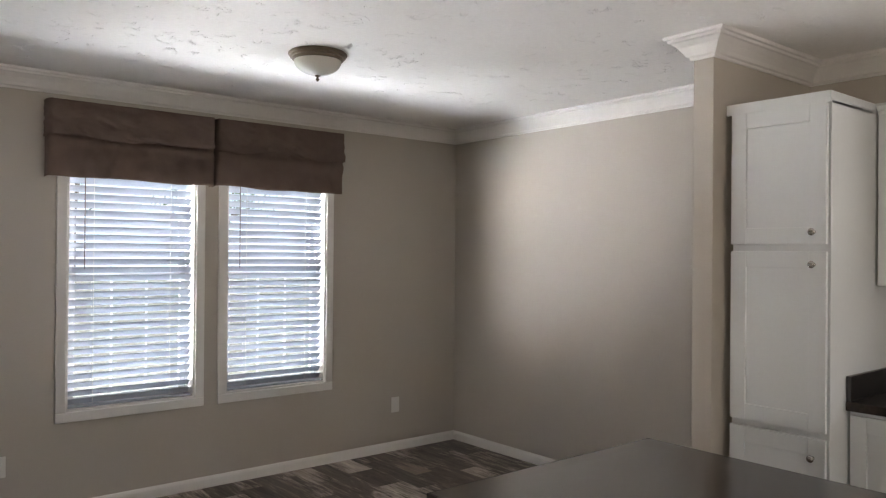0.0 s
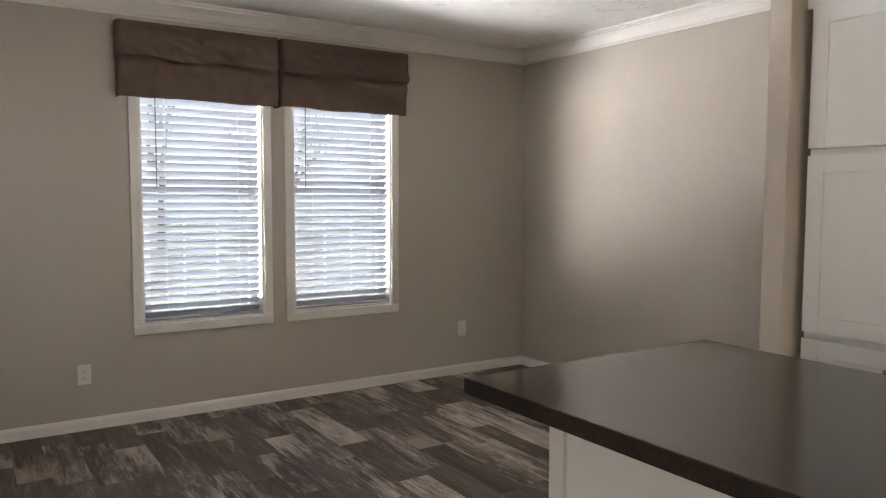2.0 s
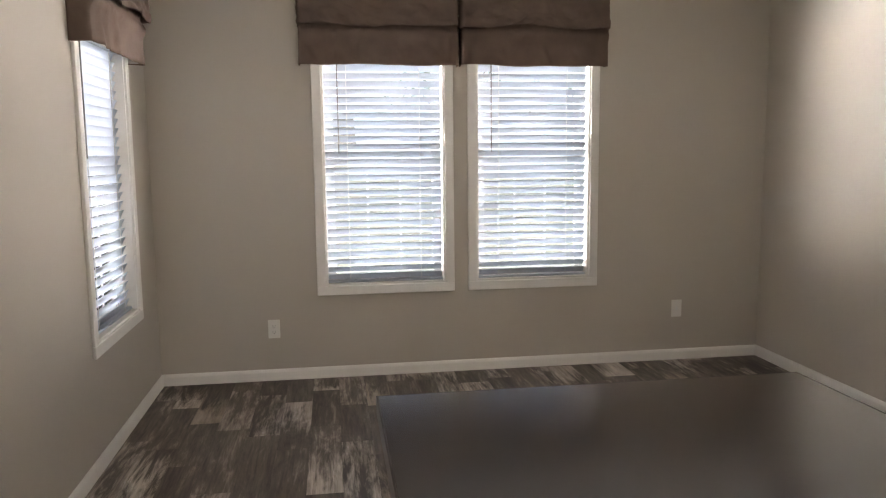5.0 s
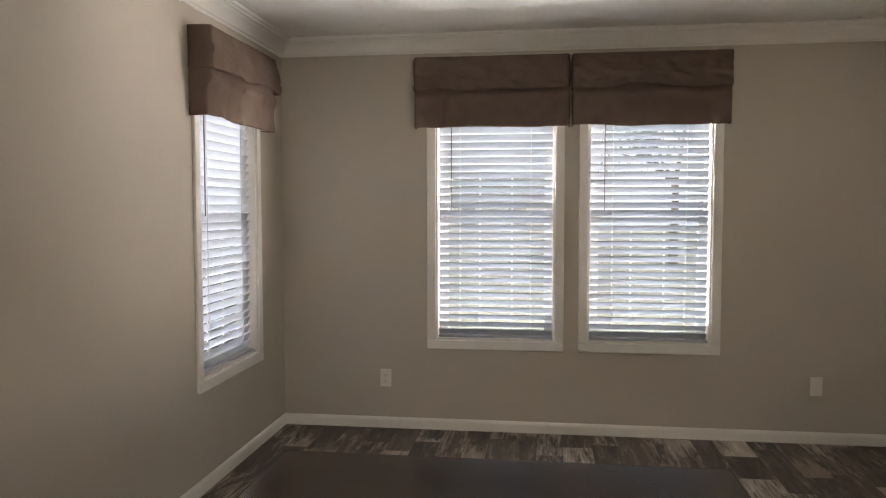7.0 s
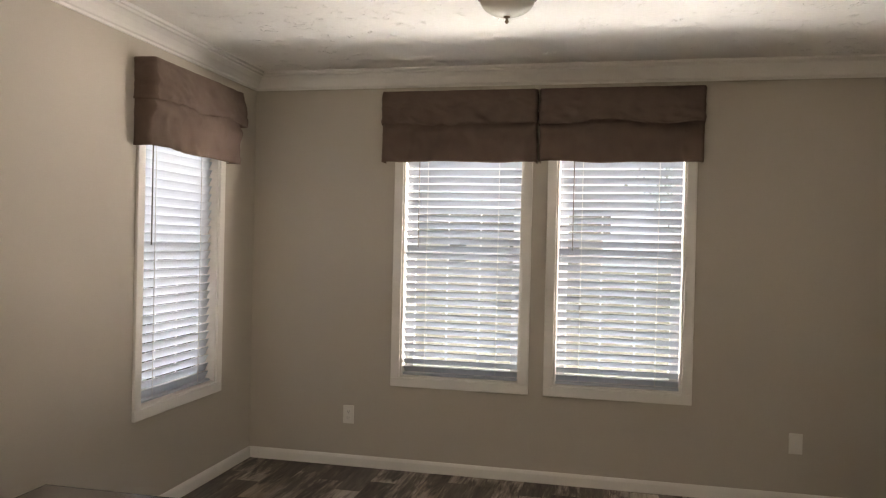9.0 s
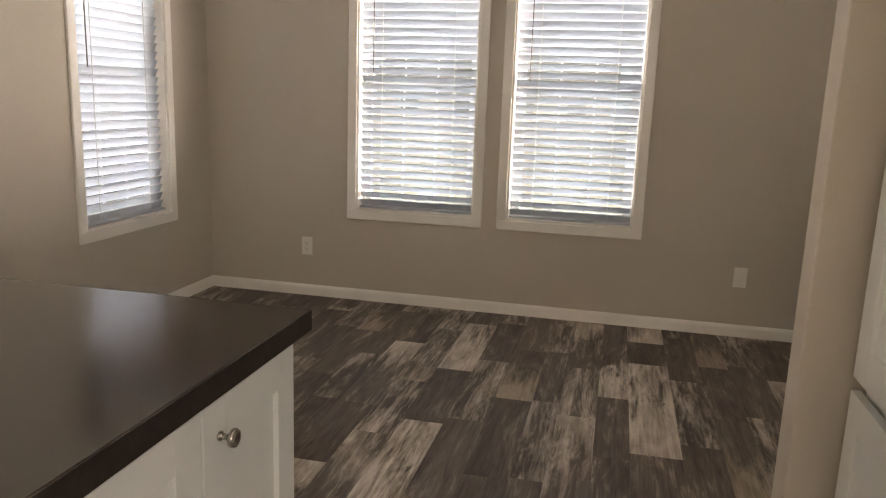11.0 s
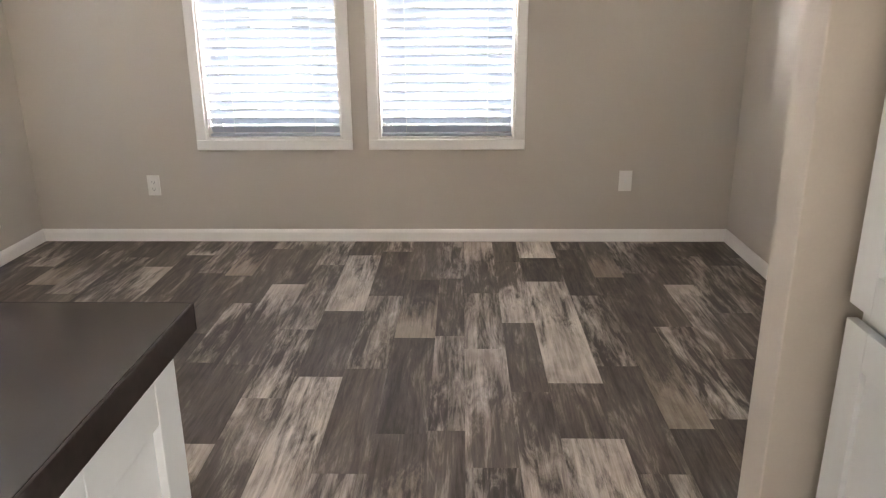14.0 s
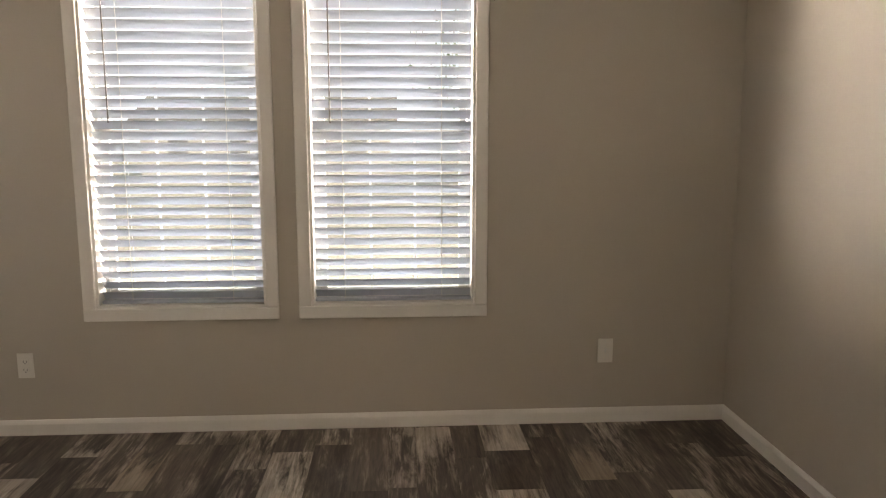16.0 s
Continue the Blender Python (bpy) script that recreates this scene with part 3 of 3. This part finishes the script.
parts.append(part("top_board", boxes(((PF + 0.022, P0 + 0.002, 2.162), (W - 0.002, P1, 2.178))), CAB, pantry))
for q in parts:
    q.location = (-3.5, 3.12, 0)

# kitchen run beyond the pantry
upper = thing("wall_cabinet", "white shaker wall cabinet beside the pantry", "cabinet", (3.7, -3.7, 1.39))
parts = [part("carcass", boxes(((3.575, -4.10, 1.39), (W - 0.002, P0 - 0.002, 2.16)), bevel=0.002), CAB, upper),
         shaker_door(upper, 3.555, -1, -3.72, P0 - 0.010, 1.395, 2.148, (-3.67, 1.45)),
         shaker_door(upper, 3.555, -1, -4.095, -3.726, 1.395, 2.148, (-3.776, 1.45)),
         part("cornice", sweep([(3.575, -4.10), (3.575, P0 - 0.003)], [(-o, u) for o, u in corn]), CAB, upper)]
for q in parts:
    q.location = (-3.7, 3.7, -1.39)
low = thing("base_cabinet", "white shaker base cabinet beside the pantry", "cabinet", (3.6, -3.7, 0))
parts = [part("carcass", boxes(((3.30, -4.10, 0.10), (W - 0.002, P0 - 0.002, TOP - 0.04)), bevel=0.002), CAB, low),
         part("toe_kick", boxes(((3.36, -4.10, 0.003), (W - 0.002, P0 - 0.002, 0.10))), CAB, low),
         shaker_door(low, 3.28, -1, -3.72, P0 - 0.010, 0.105, 0.856, (-3.67, 0.80)),
         shaker_door(low, 3.28, -1, -4.095, -3.726, 0.105, 0.856, (-3.776, 0.80))]
for q in parts:
    q.location = (-3.6, 3.7, 0)
wt = thing("countertop", "dark laminate kitchen worktop with a dark splash strip", "worktop", (3.6, -3.7, TOP))
parts = [part("top", boxes(((3.255, -4.11, TOP - 0.039), (W - 0.002, P0 - 0.002, TOP)), bevel=0.003), COUNTER, wt),
         part("splash", boxes(((3.262, P0 - 0.020, TOP), (W - 0.022, P0 - 0.002, TOP + 0.105)), bevel=0.002), BLACK, wt),
         part("splash", boxes(((W - 0.020, -4.11, TOP), (W - 0.002, P0 - 0.021, TOP + 0.105)), bevel=0.002), BLACK, wt)]
for q in parts:
    q.location = (-3.6, 3.7, -TOP)

# ---------- outlets ----------


def outlet(x, z, jack=False):
    ob = thing("wall_outlet", "white plastic wall plate with one narrow jack" if jack else "white plastic wall outlet with two sockets", "outlet", (x, 0, z), "wall outlets")
    part("cover_plate", boxes(((-0.036, -0.006, -0.058), (0.036, -0.0005, 0.058)), bevel=0.003), PLATE, ob)
    if jack:
        part("jack", boxes(((-0.005, -0.0085, -0.013), (0.005, -0.0058, 0.013)), bevel=0.001), CORD, ob)
        for dz in (-0.042, 0.042):
            part("screw", boxes(((-0.003, -0.0072, dz - 0.003), (0.003, -0.0058, dz + 0.003)), bevel=0.001), CORD, ob)
        return ob
    for dz in (-0.0195, 0.0195):
        s = part("socket", boxes(((-0.0165, -0.0085, dz - 0.0145), (0.0165, -0.0058, dz + 0.0145)), bevel=0.0012), PLATE, ob)
        part("slots", boxes(((-0.008, -0.0092, dz - 0.004), (-0.006, -0.0083, dz + 0.006)), ((0.006, -0.0092, dz - 0.004), (0.008, -0.0083, dz + 0.006)),
                            ((-0.002, -0.0092, dz - 0.011), (0.002, -0.0083, dz - 0.007))), SLOT, s)
    return ob


outlet(0.684, 0.330)
outlet(3.334, 0.353, True)

# ---------- outdoors ----------
GZ = -0.75
structure("ground", boxes(((-400, -400, GZ - 0.5), (400, 400, GZ))), GRASS, "dry grass and pale gravel round the house", "ground")
structure("backdrop", boxes(((-160, 70, GZ - 0.4), (160, 70.5, 75))), HAZE, "bright hazy sky far behind the lot", "sky")
structure("backdrop_side", boxes(((-70.5, -90, GZ - 0.4), (-70, 69, 60))), HAZE, "bright hazy sky far behind the lot", "sky")
house = thing("neighbour_house", "low pale-sided house with a shingled gable roof", "house", (-3, 34, GZ))
part("wall", boxes(((-7, 0, 0), (5, 6, 2.7))), SIDING, house)
bm = bmesh.new()
vs = [bm.verts.new(p) for p in ((-7.4, -0.5, 2.68), (5.4, -0.5, 2.68), (5.4, 6.5, 2.68), (-7.4, 6.5, 2.68), (-7.4, 3, 4.1), (5.4, 3, 4.1))]
for f in ((0, 1, 5, 4), (2, 3, 4, 5), (0, 4, 3), (1, 2, 5), (0, 3, 2, 1)):
    bm.faces.new([vs[i] for i in f])
part("roof", bm, ROOF, house)
for x in (-5.2, -2.4, 0.8, 3.4):
    wn_ = part("window", boxes(((x - 0.55, -0.04, 0.9), (x + 0.55, -0.001, 2.2)), bevel=0.01), VINYL, house)
    part("pane", boxes(((x - 0.47, -0.05, 0.98), (x + 0.47, -0.041, 2.12))), DARKGLASS, wn_)


def tree(at, height, seed):
    rng = random.Random(seed)
    ob = thing("tree", "leafy green broad-crowned tree on the lawn", "tree", at, "trees outside")
    bm = bmesh.new()
    tips = []

    def limb(a, d, length, r, depth):
        c = a + d * length
        m = Matrix.Translation(a) @ d.to_track_quat("Z", "Y").to_matrix().to_4x4()
        lathe(bm, [(r, 0), (r * 0.8, length * 0.5), (r * 0.55, length)], m, 7)
        if depth == 0:
            tips.append(c)
            return
        for _ in range(4):
            v = (d + Vector((rng.uniform(-1, 1), rng.uniform(-1, 1), rng.uniform(-0.2, 0.7)))).normalized()
            limb(a + d * length * rng.uniform(0.6, 1.0), v, length * rng.uniform(0.5, 0.75), r * 0.5, depth - 1)
    limb(Vector((0, 0, -0.1)), Vector((0.03, 0.02, 1)).normalized(), height * 0.38, height * 0.022, 2)
    part("trunk", bm, BARK, ob)
    verts, faces = [], []
    for p in tips:
        for _ in range(130):
            c = p + Vector((rng.gauss(0, 1), rng.gauss(0, 1), rng.gauss(0, 0.8))) * height * 0.075
            s = rng.uniform(0.05, 0.11)
            u = Vector((rng.gauss(0, 1), rng.gauss(0, 1), rng.gauss(0, 1))).normalized()
            w = u.orthogonal().normalized()
            i = len(verts)
            verts += [c - u * s, c + w * s * 0.5, c + u * s, c - w * s * 0.5]
            faces.append((i, i + 1, i + 2, i + 3))
    me = bpy.data.meshes.new("crown")
    me.from_pydata(verts, [], faces)
    me.materials.append(LEAF)
    cr = new("crown", me)
    cr.parent = ob
    tagged(cr, kind="stuff")


for at, hh, sd in (((6.5, 24, GZ), 9, 3), ((14, 30, GZ), 10, 8), ((-9, 1, GZ), 7, 11)):
    tree(at, hh, sd)

# ---------- floor ----------
floor = structure("floor", boxes(((LX - T, BY - T, -0.12), (W + T, T, -0.0025))), SUBFLOOR, "dark distressed wood-look plank floor", "floor")


def plank_mesh(style):
    """A unit plank with eased edges, scaled to its size."""
    bm = bmesh.new()
    lo = [bm.verts.new((x, y, -1)) for x, y in ((0, 0), (1, 0), (1, 1), (0, 1))]
    up = [bm.verts.new((x, y, -0.2)) for x, y in ((0, 0), (1, 0), (1, 1), (0, 1))]
    tp = [bm.verts.new((x, y, 0)) for x, y in ((0.004, 0.0006), (0.996, 0.0006), (0.996, 0.9994), (0.004, 0.9994))]
    for a, c in ((lo, up), (up, tp)):
        for i in range(4):
            bm.faces.new((a[i], a[(i + 1) % 4], c[(i + 1) % 4], c[i]))
    bm.faces.new(tp)
    return mesh_of("plank", bm, PLANKS[style])


UNIT = {k: plank_mesh(k) for k in PLANKS}
REPEAT = 1.40
# lane edge, first joint, look of the plank on the window side of it, second joint further back, look of that plank
LANES = [(0.0, -0.30, "streak", 0.62, "dark"), (0.145, -1.05, "dark", 0.80, "near"), (0.290, -0.72, "tan", 0.55, "dark"), (0.440, -0.18, "dark", 0.66, "streak"),
         (0.605, -0.95, "streak", 0.75, "dark"), (0.765, -0.45, "dark", 0.70, "far"), (0.920, -0.26, "near", 0.60, "dark"), (1.075, -1.10, "dark", 0.85, "streak"),
         (1.229, -0.585, "tan", 0.70, "dark"), (1.369, -0.95, "dark", 0.60, "streak"), (1.501, -0.705, "dark", 0.86, "far"), (1.661, -0.42, "streak", 0.82, "streak"),
         (1.815, -1.040, "pale", 0.62, "dark"), (1.990, -0.855, "dark", 0.74, "streak"), (2.150, -1.320, "tan", 0.72, "dark"), (2.316, -0.62, "streak", 0.68, "dark"),
         (2.435, -1.420, "streak", 0.80, "far"), (2.597, -1.165, "near", 0.60, "dark"), (2.733, -0.300, "pale", 0.36, "dark"), (2.930, -0.165, "streak", 0.68, "dark"),
         (3.086, -0.600, "tan", 0.66, "dark"), (3.230, -1.200, "dark", 0.74, "streak"), (3.397, -0.700, "dark", 0.80, "far"), (3.539, -1.050, "streak", 0.62, "dark"),
         (3.690, -0.420, "dark", 0.70, "streak"), (3.845, -1.0, "streak", 0.7, "dark"), (3.930, 0, "", 0, "")]
rest = []
for (x0, j1, s1, gap2, s2), nxt in zip(LANES, LANES[1:]):
    x1, y = nxt[0], j1 + 2 * REPEAT
    cuts = []
    while y > BY - 1.5:
        cuts += [(y, s2), (y - gap2, s1)]       # joint, and the look of the plank behind it
        y -= REPEAT
    for (ya, style), (yb, _) in zip(cuts, cuts[1:]):
        hi, lo = min(ya, 0.0), max(yb, BY)
        if hi - lo < 0.02:
            continue
        if lo < -4.9:
            rest.append((x0, x1, lo, hi, style))
            continue
        pl = new("plank", UNIT[style])
        pl.parent = floor
        pl.matrix_local = Matrix.Translation((x0 + 0.0003, lo + 0.0003, 0)) @ Matrix.Diagonal((x1 - x0 - 0.0006, hi - lo - 0.0006, 0.002, 1))
rng = random.Random(4)
x = LX
while x < -0.001:
    x1, y = min(x + rng.uniform(0.13, 0.18), 0), NY - rng.uniform(0, 0.5)
    top = NY
    while top > BY:
        rest.append((x, x1, max(y, BY), top, ""))
        top, y = y, y - rng.uniform(0.5, 0.9)
    x = x1
bm = bmesh.new()
for x0, x1, lo, hi, _ in rest:
    if hi - lo > 0.01:
        box(bm, (x0 + 0.0005, lo + 0.0005, -0.0025), (x1 - 0.0005, hi - 0.0005, 0))
tagged(part("planks", bm, PLANKS["streak"], floor), kind="stuff")
